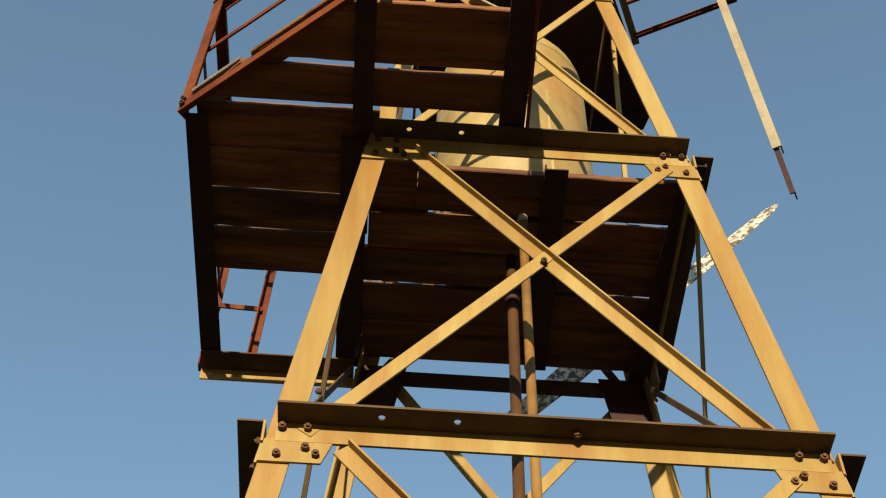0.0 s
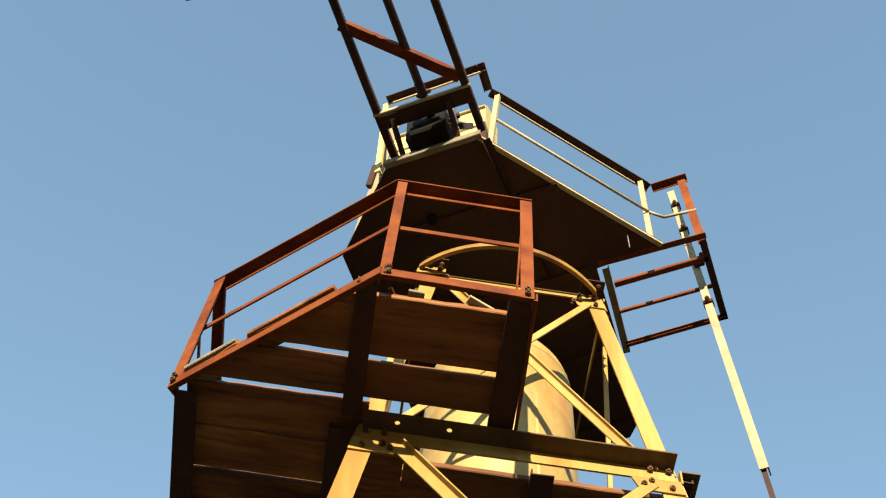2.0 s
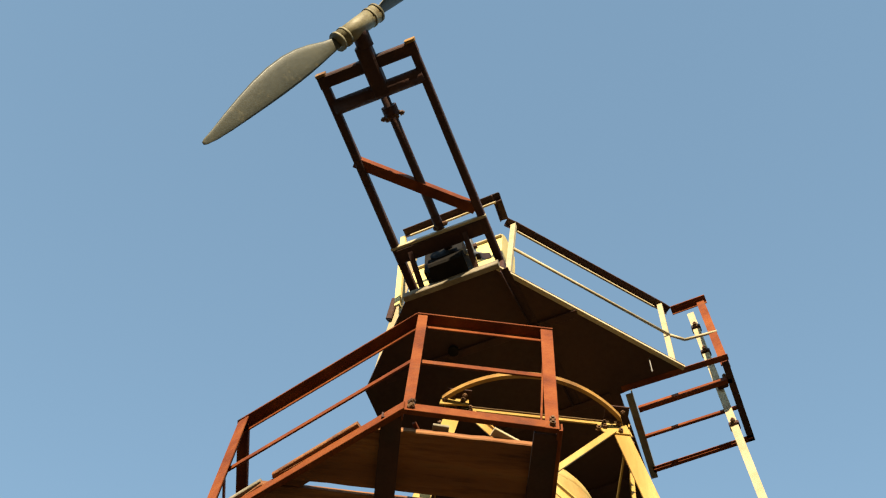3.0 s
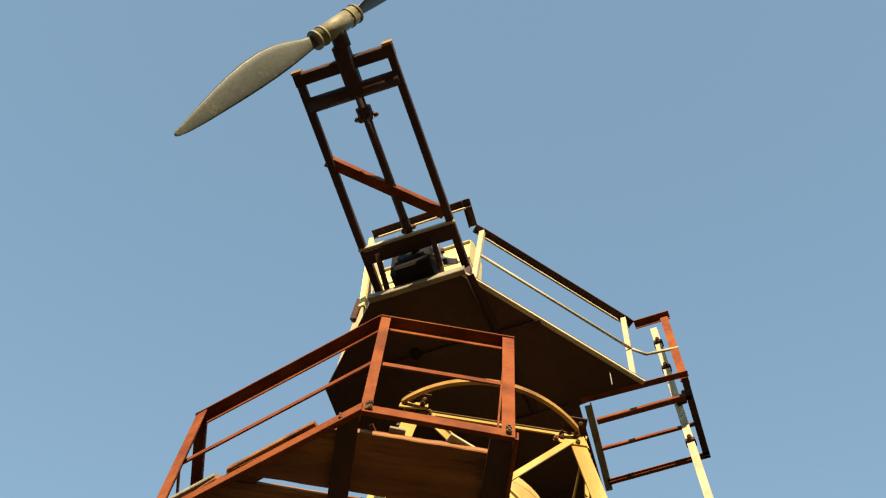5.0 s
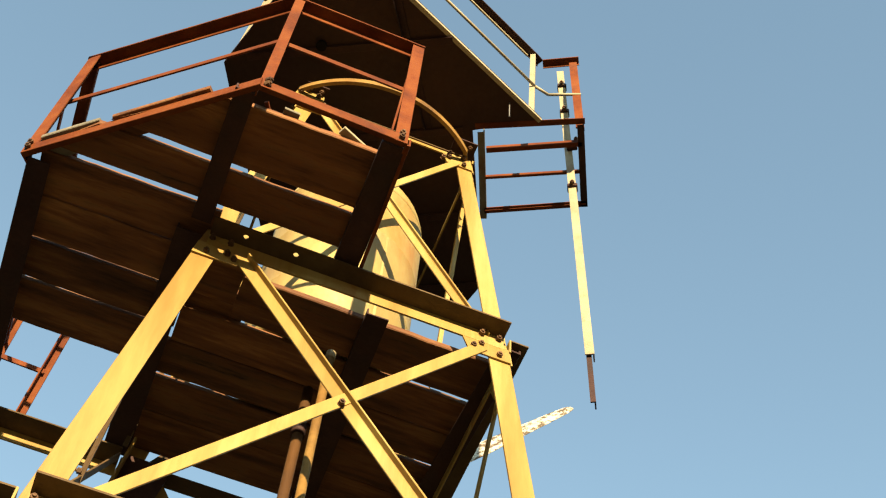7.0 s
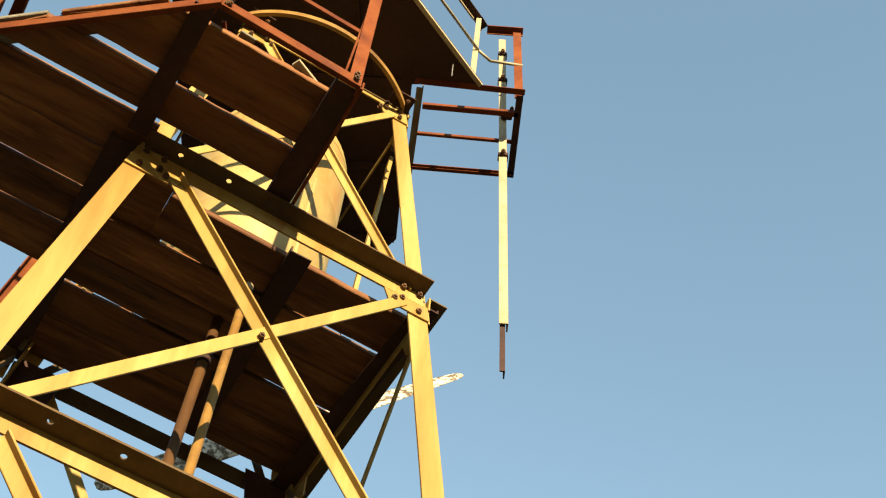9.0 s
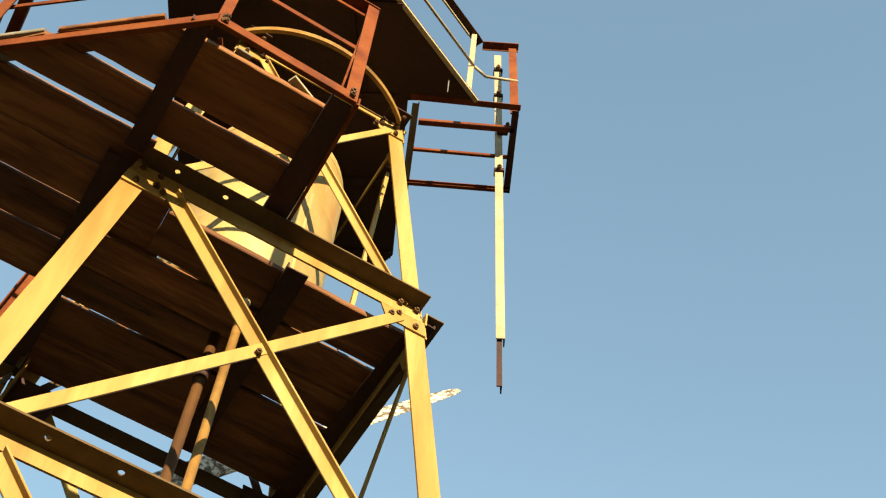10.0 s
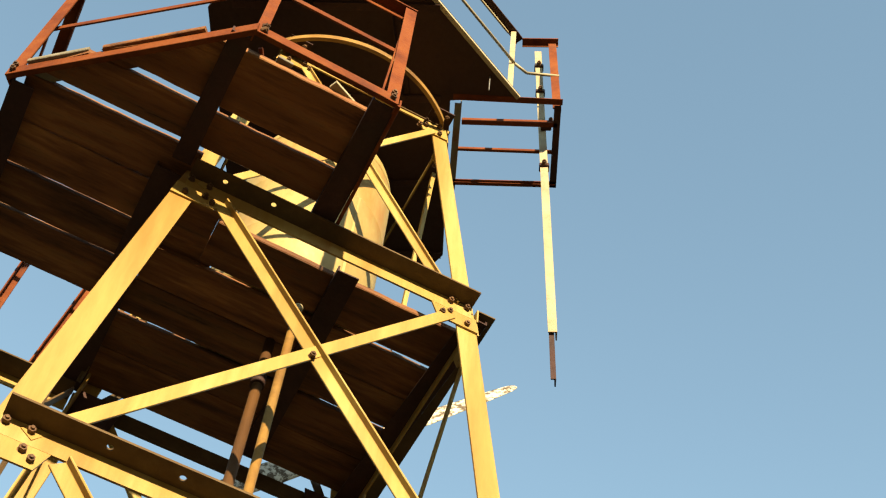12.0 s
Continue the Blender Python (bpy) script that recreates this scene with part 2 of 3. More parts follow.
def bolt_mesh():
    """A square-cornered hexagon head with its washer and a stub of thread, along +z."""
    bm = bmesh.new()
    tube((0, 0, -0.001), (0, 0, 0.002), 0.0135, 12, bm)
    tube((0, 0, 0.002), (0, 0, 0.016), 0.0118, 6, bm)
    tube((0, 0, 0.016), (0, 0, 0.022), 0.006, 8, bm)
    me = bpy.data.meshes.new("bolt")
    bm.to_mesh(me)
    bm.free()
    me.materials.append(BOLT)
    return me


BOLT_ME = bolt_mesh()


def bolt(thing, p, normal, parent=None):
    q = Vector(normal).to_track_quat("Z", "Y").to_matrix().to_4x4()
    spin = pose(0, 0, 0, 0, 0, random.uniform(0, 60))
    return thing.share("bolt", BOLT_ME, Matrix.Translation(p) @ q @ spin, parent)


X, Y, Z = Vector((1, 0, 0)), Vector((0, 1, 0)), Vector((0, 0, 1))


def lerp(a, b, s):
    return Vector(a) + (Vector(b) - Vector(a)) * s


# ---- ground ----
bm = bmesh.new()
steps = [-2500, -900, -600, -400, -250, -120, -60, -30, -18, -12, -8, -5, -3, -1.5, 0, 1.5, 3, 5, 8, 12, 18, 30, 60, 120, 250, 400, 600, 900, 2500]


def lie(x, y):
    """Level by the tower, gently uneven further out, rising to an unseen rim added to block low sky glow."""
    r = math.hypot(x, y)
    if max(abs(x), abs(y)) < 2:
        return 0.0
    rise = min(1.0, max(0.0, (r - 90) / 500))
    return 0.06 * noise.noise((x * 0.3, y * 0.3, 0)) + rise * (115 + 25 * noise.noise((x * 0.002, y * 0.002, 3)))


grid = [[bm.verts.new((x, y, lie(x, y))) for x in steps] for y in steps]
for i in range(len(steps) - 1):
    for j in range(len(steps) - 1):
        bm.faces.new((grid[i][j], grid[i][j + 1], grid[i + 1][j + 1], grid[i + 1][j]))
me = bpy.data.meshes.new("ground")
bm.to_mesh(me)
bm.free()
me.materials.append(EARTH)
tagged(new("ground", me), "dry bare brown earth round the tower's feet, with an unseen rim added against low sky glow", "ground", kind="structure")

# ---- lattice tower ----
tower = Thing("lattice_tower", (0, 0, 0), "tapering square tower of yellow-painted steel angles with rust stains", "tower")
LEVELS = [0.0, 2.55, 4.40, 6.075, 7.668]


CX = 0.0125


def half(z):
    """Half width in x, and the y of the front and the rear face, at height z."""
    if z > 6.03:
        t = (z - 6.03) / 1.59
        return 0.622 - 0.182 * t, -0.565 + 0.095 * t, 0.60 - 0.10 * t
    t = (6.03 - z) / 1.58
    return 0.622 + 0.169 * t, -0.565 - 0.095 * t, 0.60 + 0.09 * t


def corner(sx, sy, z):
    hx, yf, yr = half(z)
    return Vector((CX + sx * hx, yf if sy < 0 else yr, z))


LEG = 0.085
for sx in (-1, 1):
    for sy in (-1, 1):
        bm = bmesh.new()
        for z0, z1 in ((0.0, 6.03), (6.03, 7.732)):
            angle(corner(sx, sy, z0), corner(sx, sy, z1), X * -sx, Y * -sy, LEG if z0 < 6 else 0.075, LEG if z0 < 6 else 0.075, 0.011, bm)
        tower.part("leg", bm, YELLOW)


def face_point(face, s, z, out=0.0):
    """A point on a face of the tower: s from -1 to 1 along it, at height z, out metres proud of it."""
    hx, yf, yr = half(z)
    ym, hy = (yf + yr) / 2, (yr - yf) / 2
    if face == "front":
        return Vector((CX + s * hx, yf - out, z))
    if face == "rear":
        return Vector((CX + s * hx, yr + out, z))
    if face == "left":
        return Vector((CX - hx - out, ym + s * hy, z))
    return Vector((CX + hx + out, ym + s * hy, z))


NORMAL = {"front": -Y, "rear": Y, "left": -X, "right": X}
ALONG = {"front": X, "rear": X, "left": Y, "right": Y}
for face in NORMAL:
    n, a = NORMAL[face], ALONG[face]
    for z in LEVELS[1:]:
        if face == "left" and 5 < z < 7:
            continue
        g = 0.002
        p0, p1 = face_point(face, -1, z, g) + a * (0.03 if face == "front" else -0.01), face_point(face, 1, z, g) + a * (-0.022 if face == "front" else 0.02)
        top = z + (0.05 if z > 7 else 0.075)
        p0.z = p1.z = top
        bm = bmesh.new()
        small = z > 7
        if face == "front" and not small:
            plate([p0, p1, p1 - Z * 0.078, p0 - Z * 0.078], n * 0.008, bm)
            hs = [-0.445, -0.249] if z > 5 else [-0.467, -0.258] if z > 4 else [-0.2, 0.2]
            flange = holed_flange(p0.x, p1.x, p0.y - 0.086, p0.y - 0.008, top - 0.008, 0.008, hs, 0.0105, bmesh.new())
        else:
            w = 0.03 if small else 0.08
            plate([p0, p1, p1 - Z * w, p0 - Z * w], n * 0.007, bm)
            fw = 0.014 if small else w
            flange = plate([p0 + n * 0.007, p1 + n * 0.007, p1 + n * fw, p0 + n * fw], Z * -0.007)
        # The rear girt under the platform has its shade painted in.
        girt = tower.part("girt", bm, SHADED if face == "rear" and z > 5 else YELLOW)
        # The flange's darker colour carries the shade of its underside.
        tower.part("flange", flange, SHADED, girt, "top flange with its underside shade put into the colour")
        if z > 2.6 and face in ("front", "left", "right"):
            for s in (-1, 1):
                e = face_point(face, s, z, g + 0.008)
                for k in (0.045, 0.115):
                    bolt(tower, e - a * (s * k) + Z * (0.045 if not small else 0.025), n, girt)
    # gusset plates under each girt, with their bolts
    for z in LEVELS[2:]:
        if (face == "rear" and z > 7) or (face == "left" and 5 < z < 7):
            continue
        for s in (-1, 1):
            e = face_point(face, s, z, 0.002)
            w, h0, h1 = (0.2, 0.07, -0.2) if face == "rear" else (0.19, 0.005, -0.085) if z < 7 else (0.15, 0.045, -0.06)
            e1 = face_point(face, s, z + h1, 0.002)
            e0 = face_point(face, s, z + h0, 0.002)
            pts = [e0, e0 - a * (s * w), e1 - a * (s * (w - 0.02)), e1]
            if face == "rear":
                pts = [p - n * 0.024 for p in pts]
            # Dark steel on the rear plates stands for the shade on them.
            gp = tower.part("gusset_plate", plate(pts, n * 0.007), DARK if face == "rear" else YELLOW)
            if face != "rear":
                for k, dz in ((0.04, -0.06), (0.115, -0.03), (0.145, -0.055)):
                    bolt(tower, e - a * (s * k) + Z * (dz if z < 7 else dz + 0.015) + n * 0.008, n, gp)
    # crossed braces in each panel
    for z0, z1 in zip(LEVELS, LEVELS[1:]):
        za, zb = z0 + 0.03, z1 - 0.04
        if face == "right" and z0 > 6:
            continue
        w = 0.031 if face == "right" else 0.036 if face == "left" else 0.056 if z0 < 6 else 0.042
        for s, off in ((-1, 0.003), (1, 0.011)) if face in ("front", "rear") else ((-1, 0.003), (1, 0.011)) if face == "left" else ((-1, -0.045), (1, -0.037)):
            q0 = face_point(face, -s * (0.81 if s < 0 else 0.87), za if z0 > 0 else 0.2, off)
            q1 = face_point(face, s * (0.755 if s < 0 else 0.82), zb, off)
            if s < 0:
                if face == "right" and z0 == 4.40:
                    q0, q1 = Vector((0.745, 0.62, 4.82)), Vector((0.63, -0.50, 5.95))
                _, across, _ = frame_of(q0, q1, a + Z * 0.7)
                br = angle(q0 + across * w, q1 + across * w, -across, n, w, w * 0.55, 0.006)
            else:
                br = bar(q0, q1, a * -1 + Z * 0.7, w * 0.85, 0.008)
            # Left, upper rear and one right brace take shade into their colour.
            b_ob = tower.part("brace", br, SHADED if face == "left" or (face == "rear" and z0 > 6) or (face == "right" and s > 0) else YELLOW)
            if s < 0:
                # the bolt where the two braces cross
                bolt(tower, lerp(q0, q1, 0.565) + n * 0.012 + Z * 0.01, n, b_ob)
for sx in (-1, 1):
    for sy in (-1, 1):
        p = corner(sx, sy, 0)
        tower.part("foot_plate", plate([p + Vector((i * 0.15, j * 0.15, 0)) for i, j in ((-1, -1), (1, -1), (1, 1), (-1, 1))], (0, 0, 0.02)), DARK)

for sx in (-1, 1):
    cap = tower.part("cap_plate", plate([(CX + sx * x, y, 7.735) for x, y in ((0.32, -0.555), (0.435, -0.555), (0.435, -0.485), (0.32, -0.485))], (0, 0, 0.008)), DARK)
    for x in (0.35, 0.405):
        bolt(tower, Vector((CX + sx * x, -0.53, 7.735)), -Z, cap)
tower.part("brace", angle((0.442, -0.2, 6.23), (0.503, -0.2, 7.80), X, Y, 0.019, 0.022, 0.005), YELLOW)
ear = tower.part("gusset_plate", plate([(-0.455, -0.503, 7.655), (-0.315, -0.503, 7.675), (-0.32, -0.503, 7.765), (-0.445, -0.503, 7.745)], (0, -0.008, 0)), YELLOW)
for x, z in ((-0.43, 7.685), (-0.40, 7.725), (-0.345, 7.70)):
    bolt(tower, Vector((x, -0.511, z)), -Y, ear)
for x, z in ((0.075, 4.467),):
    bolt(tower, Vector((x, -0.70, z)), -Z)

# ---- service platform ----
deck = Thing("service_platform", (-0.3, 0, 6.1), "steel-framed working platform decked with dark weathered planks", "platform")
ZF, ZP = 6.15, 6.2
P1, P2, P3 = Vector((-1.314, -0.622, ZF)), Vector((-0.592, -1.214, ZF)), Vector((-0.028, -1.202, ZF))
P4 = Vector((-0.016, -0.60, ZF))
PRL = Vector((-1.268, 0.648, ZF))
d12 = (P2 - P1).normalized()
deck.part("edge_beam", angle(P1, P2 + d12 * 0.01, Z, Vector((d12.y, -d12.x, 0)) * -1, 0.055, 0.022, 0.007), RED)
deck.part("edge_beam", angle(P2 + Z * 0.004, P3 + Z * 0.004, Z, Y, 0.052, 0.02, 0.007), RED)
deck.part("edge_beam", angle(P3 + X * 0.018 + Y * 0.01 + Z * 0.008, P4 + X * 0.02 + Z * 0.008, Z, -X, 0.055, 0.014, 0.007), RED)
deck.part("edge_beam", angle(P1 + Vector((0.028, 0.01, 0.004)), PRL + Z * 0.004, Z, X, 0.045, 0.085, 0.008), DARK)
wing = deck.part("edge_beam", bar(PRL + Z * -0.034, Vector((-0.62, 0.648, ZF - 0.034)), Z, 0.068, 0.008), YELLOW, None, "yellow-painted rear beam")
# Shade under this flange is painted by the darker colour.
deck.part("flange", bar(PRL + Vector((0, -0.055, -0.004)), Vector((-0.62, 0.593, ZF - 0.004)), Z, 0.008, 0.10), SHADED, wing, "top flange with its underside shade put into the colour")
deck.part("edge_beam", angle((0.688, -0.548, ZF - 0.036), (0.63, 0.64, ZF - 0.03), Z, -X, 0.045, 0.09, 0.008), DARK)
# joists from front to rear; the one at x -0.70 also fills in for shaded left-face steel
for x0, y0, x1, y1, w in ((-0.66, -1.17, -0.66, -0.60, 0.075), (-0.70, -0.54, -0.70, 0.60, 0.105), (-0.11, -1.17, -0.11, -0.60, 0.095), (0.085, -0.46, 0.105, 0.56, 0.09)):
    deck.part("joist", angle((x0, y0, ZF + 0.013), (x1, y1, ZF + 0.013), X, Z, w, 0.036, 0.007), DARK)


def plank(y0, y1, xl0, xl1, xr0, xr1, z=ZP, t=0.026):
    """A board along x, with uneven edges; its ends may be cut askew (front and rear x)."""
    bm = bmesh.new()
    rows = []
    k = 14
    seed = random.uniform(0, 50)
    for i in range(k + 1):
        s = i / k
        xa, xb = xl0 + (xr0 - xl0) * s, xl1 + (xr1 - xl1) * s
        j = [0.004 * noise.noise((seed + s * 9, q, 0.3)) for q in (0, 5)]
        sag = 0.004 * noise.noise((seed, s * 3, 9))
        c = 0.004
        rows.append([bm.verts.new(v) for v in ((xa, y0 + j[0] + c, z + sag), (xb, y1 + j[1] - c, z + sag), (xb, y1 + j[1], z + c + sag), (xb, y1 + j[1], z + t + sag),
                                                (xa, y0 + j[0], z + t + sag), (xa, y0 + j[0], z + c + sag))])
    for a, b in zip(rows, rows[1:]):
        for i in range(6):
            bm.faces.new((a[i], a[(i + 1) % 6], b[(i + 1) % 6], b[i]))
    bm.faces.new(rows[0][::-1])
    bm.faces.new(rows[-1])
    bmesh.ops.recalc_face_normals(bm, faces=bm.faces)
    deck.part("plank", bm, WOOD)


def diag_x(y, over=0.0):
    """x of the slanting front edge at y."""
    s = (y - P1.y) / (P2.y - P1.y)
    return P1.x + (P2.x - P1.x) * s - over


# balcony boards in front of the tower
plank(-1.102, -0.853, diag_x(-1.102, -0.02), diag_x(-0.853, 0.01), -0.05, -0.052)
plank(-0.822, -0.668, diag_x(-0.822, 0.012), diag_x(-0.668, -0.02), -0.055, -0.06)
# boards of the wing beside the tower
plank(-0.64, -0.452, -1.25, -1.24, -0.56, -0.56)
plank(-0.447, -0.262, -1.232, -1.235, -0.402, -0.402)
plank(-0.247, -0.071, -1.235, -1.228, -0.59, -0.59)
plank(-0.057, 0.142, -1.228, -1.23, -0.61, -0.61)
# boards inside the tower
plank(-0.408, -0.205, -0.40, -0.40, 0.66, 0.655)
plank(-0.30, -0.15, -0.63, -0.63, -0.35, -0.35, ZP + 0.033)
plank(-0.182, -0.012, -0.585, -0.585, 0.66, 0.66)
plank(-0.008, 0.16, -0.60, -0.60, 0.65, 0.65)
plank(0.180, 0.362, -0.60, -0.60, 0.66, 0.655)
plank(0.365, 0.572, -0.60, -0.60, 0.645, 0.645)

# ---- offcuts lying on the balcony ----
for x, y, a, l, w, m in ((-0.53, -1.10, 60, 0.05, 0.016, RED), (-0.445, -1.095, 3, 0.06, 0.06, GREYWOOD), (-0.205, -1.10, 24, 0.11, 0.034, CREAM)):
    off = Thing("wood_offcut", (x, y, ZP + 0.027), "short thin offcut of board lying on the planks", "offcut", "offcuts on the balcony")
    d = Vector((math.cos(radians(a)), math.sin(radians(a)), 0))
    c = Vector((x, y, ZP + 0.034))
    off.part("board", bar(c - d * l / 2, c + d * l / 2, Z, 0.014, w), m)

# ---- loose boards along the slanting edge ----
for s0, s1, m, words in ((0.39, 0.80, WOOD, "dark weathered board lying along the platform's slanting edge"), (0.08, 0.33, GREYWOOD, "pale grey board lying along the platform's slanting edge")):
    a, b = lerp(P1, P2, s0) + Vector((0.02, 0.03, 0.068)), lerp(P1, P2, s1) + Vector((0.02, 0.03, 0.076))
    loose = Thing("loose_board", lerp(a, b, 0.5) - Z * 0.012, words, "board", "loose boards on the platform")
    loose.part("board", bar(a, b, Z, 0.022, 0.10), m)

# ---- railing of the platform ----
rail = Thing("platform_railing", (-0.6, -1.19, 6.19), "red oxide steel angle railing round the platform", "railing")
ZT, ZM = 7.112, 6.68
R1, R2, R3 = Vector((-1.316, -0.59, ZT)), Vector((-0.588, -1.182, ZT)), Vector((-0.018, -1.176, ZT))
RC = Vector((-1.285, 0.66, ZT))
side = Vector((-d12.y, d12.x, 0))
for k, (p, q, inward) in enumerate(((R1, R2, side), (R2, R3, Y), (R1, RC, X), (RC, Vector((-0.75, 0.67, ZT)), -Y))):
    rail.part("top_rail", angle(p + inward * 0.05 + Z * (0.004 * k), q + inward * 0.05 + Z * (0.004 * k), -inward, -Z, 0.055, 0.035, 0.006), RED)
for p, q, inward in ((R1, R2, side), (R2, R3, Y), (R1, RC, X), (RC, Vector((-1.06, 0.67, ZT)), -Y)):
    a, b = p.copy(), q.copy()
    a.z = b.z = ZM if p is not RC else 6.57
    rail.part("mid_rail", bar(a + inward * 0.02, b + inward * 0.02, Z, 0.03, 0.008), RED)
for base, top, d1, d2, w in ((P1, R1, d12, X * 0.4 + Y, 0.055), (P2 + X * 0.004, R2 + X * 0.004, X, -d12 + Y * 0.2, 0.04),
                             (P3 + X * 0.004, R3, -X, Y, 0.05), (PRL + Vector((-0.016, 0.02, 0)), RC, X, -Y, 0.035), (Vector((-1.09, 0.67, ZF)), Vector((-1.06, 0.67, ZT)), X, -Y, 0.036),
                             (Vector((-0.84, 0.67, ZF)), Vector((-0.75, 0.67, ZT)), X, -Y, 0.05)):
    post = rail.part("post", angle(base + Z * 0.001, top - Z * 0.008, d1, d2, w, 0.045, 0.006), RED)
    n = -(Vector(d2).normalized())
    for dz in (0.025, 0.06):
        bolt(rail, lerp(base, top, dz) + Vector(d1).normalized() * 0.025, n, post)
rail.part("stay", bar((-0.085, -1.165, 6.205), (-0.06, -1.165, 6.9), X, 0.008, 0.008), RED)

# ---- tank ----
tank = Thing("water_tank", (0.02, 0, 6.24), "upright domed cream tank with rust stains on the platform", "tank")
TR = 0.347
tank.part("shell", lathe((0.02, 0.0), [(TR - 0.02, 6.24), (TR, 6.26), (TR, 6.6), (TR + 0.002, 6.605), (TR, 6.61), (TR, 7.0), (TR + 0.003, 7.005), (TR, 7.01), (TR, 7.42)]), TANK)
tank.part("dome", lathe((0.02, 0.0), [(TR * math.cos(radians(a)), 7.421 + TR * math.sin(radians(a))) for a in (0, 8, 16, 25, 34, 43, 52, 61, 70, 78, 85)]), TANK)
tank.part("seam", bar((0.02 + TR * math.sin(0.35), -TR * math.cos(0.35), 6.26), (0.02 + TR * math.sin(0.35), -TR * math.cos(0.35), 7.0), X, 0.012, 0.006), TANK)

# ---- pipes ----
pipe = Thing("riser_pipe", (0.018, -0.28, 0), "slim yellow-painted riser pipe with a capped top", "pipe")
pipe.part("tube", tube((0.018, -0.28, 0.0), (0.013, -0.272, 6.06), 0.017), OCHRE)
pipe.part("cap", tube((0.013, -0.272, 6.06), (0.013, -0.272, 6.10), 0.02), CREAM)
pipe = Thing("drain_pipe", (-0.02, 0, 0), "rust-brown drop pipe from the tank to the ground", "pipe")
pipe.part("tube", tube((-0.02, 0.0, 0.0), (-0.003, 0.0, 6.2), 0.021), PIPEBROWN)
pipe.part("collar", tube((-0.005, 0.0, 5.90), (-0.004, 0.0, 5.96), 0.029), DARK)

# ---- turning head: everything above is turned to the wind ----
UD, VD = Vector((0.887, -0.461, 0)).normalized(), Vector((0.461, 0.887, 0)).normalized()


def W(u, v, z):
    return Vector((0.0235, 0.174, -0.081)) + (UD * u + VD * v + Z * z) * 1.05


ring = Thing("slewing_ring", (-0.02, -0.077, 7.68), "yellow ring track on top of the tower", "ring")
bm = bmesh.new()
arc = []
for k in range(29):
    t = radians(-90 + (k - 14) * 3.1)
    c, q = math.cos(t), math.sin(t)
    arc.append([bm.verts.new((-0.02 + r * c, -0.077 + r * q, z)) for r, z in ((0.60, 7.68), (0.618, 7.68), (0.618, 7.715), (0.612, 7.715), (0.612, 7.687), (0.60, 7.687))])
for a, b in zip(arc, arc[1:]):
    for k in range(6):
        bm.faces.new((a[k], a[(k + 1) % 6], b[(k + 1) % 6], b[k]))
bm.faces.new(arc[0][::-1])
bm.faces.new(arc[-1])
bmesh.ops.recalc_face_normals(bm, faces=bm.faces)
ring.part("track", bm, OCHRE)
for t in (-43, 43):
    c, q = math.sin(radians(t)), -math.cos(radians(t))
    ring.part("bracket", bar((-0.02 + 0.61 * c, -0.077 + 0.61 * q, 7.70), (CX + (0.41 if c > 0 else -0.41), -0.45, 7.70), Z, 0.01, 0.02), OCHRE)

head = Thing("turning_deck", W(0.12, 0, 7.6), "rust-brown steel plate deck that turns on top of the tower", "platform")
ZU = 7.62
outline = [(-0.104, -1.22), (0.341, -1.222), (0.97, -0.45), (0.645, -0.425), (0.61, 0.42), (0.53, 0.51), (-0.43, 0.55), (-0.46, -0.69), (-0.462, -0.862)]
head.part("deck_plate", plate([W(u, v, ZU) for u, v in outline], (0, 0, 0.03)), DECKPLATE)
head.part("edge_board", bar(W(-0.115, -1.225, ZU + 0.012), W(0.35, -1.227, ZU + 0.012), Z, 0.05, 0.03), GREYWOOD)
head.part("edge_angle", angle(W(0.345, -1.222, ZU - 0.004), W(0.972, -0.452, ZU - 0.004), Z, VD, 0.016, 0.022, 0.005), CREAM)
head.part("edge_angle", angle(W(0.66, -0.43, ZU - 0.003), W(1.17, -0.416, ZU - 0.003), -VD, Z, 0.032, 0.04, 0.006), RED)
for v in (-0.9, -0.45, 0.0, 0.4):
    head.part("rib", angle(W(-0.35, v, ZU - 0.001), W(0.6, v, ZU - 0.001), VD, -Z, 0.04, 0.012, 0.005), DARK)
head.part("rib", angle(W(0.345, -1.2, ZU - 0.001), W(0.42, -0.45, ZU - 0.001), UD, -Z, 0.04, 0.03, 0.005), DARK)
# Black stub stands in for the darkness of a round hole in the deck.
head.part("drain_stub", tube(W(0.003, -0.909, ZU - 0.02), W(0.003, -0.909, ZU), 0.026), GREASE)
head.part("dangling_wire", tube((0.530, -0.741, 7.925), (0.537, -0.725, 7.80), 0.003, 6), STEEL)
head.part("king_post", tube((0.02, 0.0, 7.755), (0.02, 0.0, 7.93), 0.07), DARK)
# open walkway frame beside the deck
head.part("walkway_beam", angle(W(1.165, -0.41, ZU), W(1.157, 0.022, ZU), Z, UD * -1, 0.05, 0.034, 0.006), DARK)
head.part("walkway_beam", angle(W(0.70, -0.41, ZU), W(0.668, 0.05, ZU), Z, UD * -1, 0.05, 0.034, 0.006), GREYSTEEL, None, "grey-painted walkway beam with rust spots")
head.part("walkway_rung", angle(W(0.70, -0.325, ZU), W(1.15, -0.322, ZU), VD, Z, 0.024, 0.03, 0.005), RED)
head.part("walkway_rung", bar(W(0.68, -0.17, ZU + 0.01), W(1.15, -0.165, ZU + 0.01), Z, 0.02, 0.016), RED)
head.part("walkway_rung", angle(W(0.66, 0.022, ZU), W(1.157, 0.022, ZU), -VD, Z, 0.034, 0.03, 0.006), RED)
head.part("walkway_lip", bar(W(0.66, 0.004, ZU - 0.003), W(1.15, 0.004, ZU - 0.003), VD, 0.006, 0.006), RED)
hrail = Thing("deck_railing", W(0.9, -0.45, 7.65), "cream and rust-red railing of angles and rods on the turning deck", "railing")
ZR = 8.5
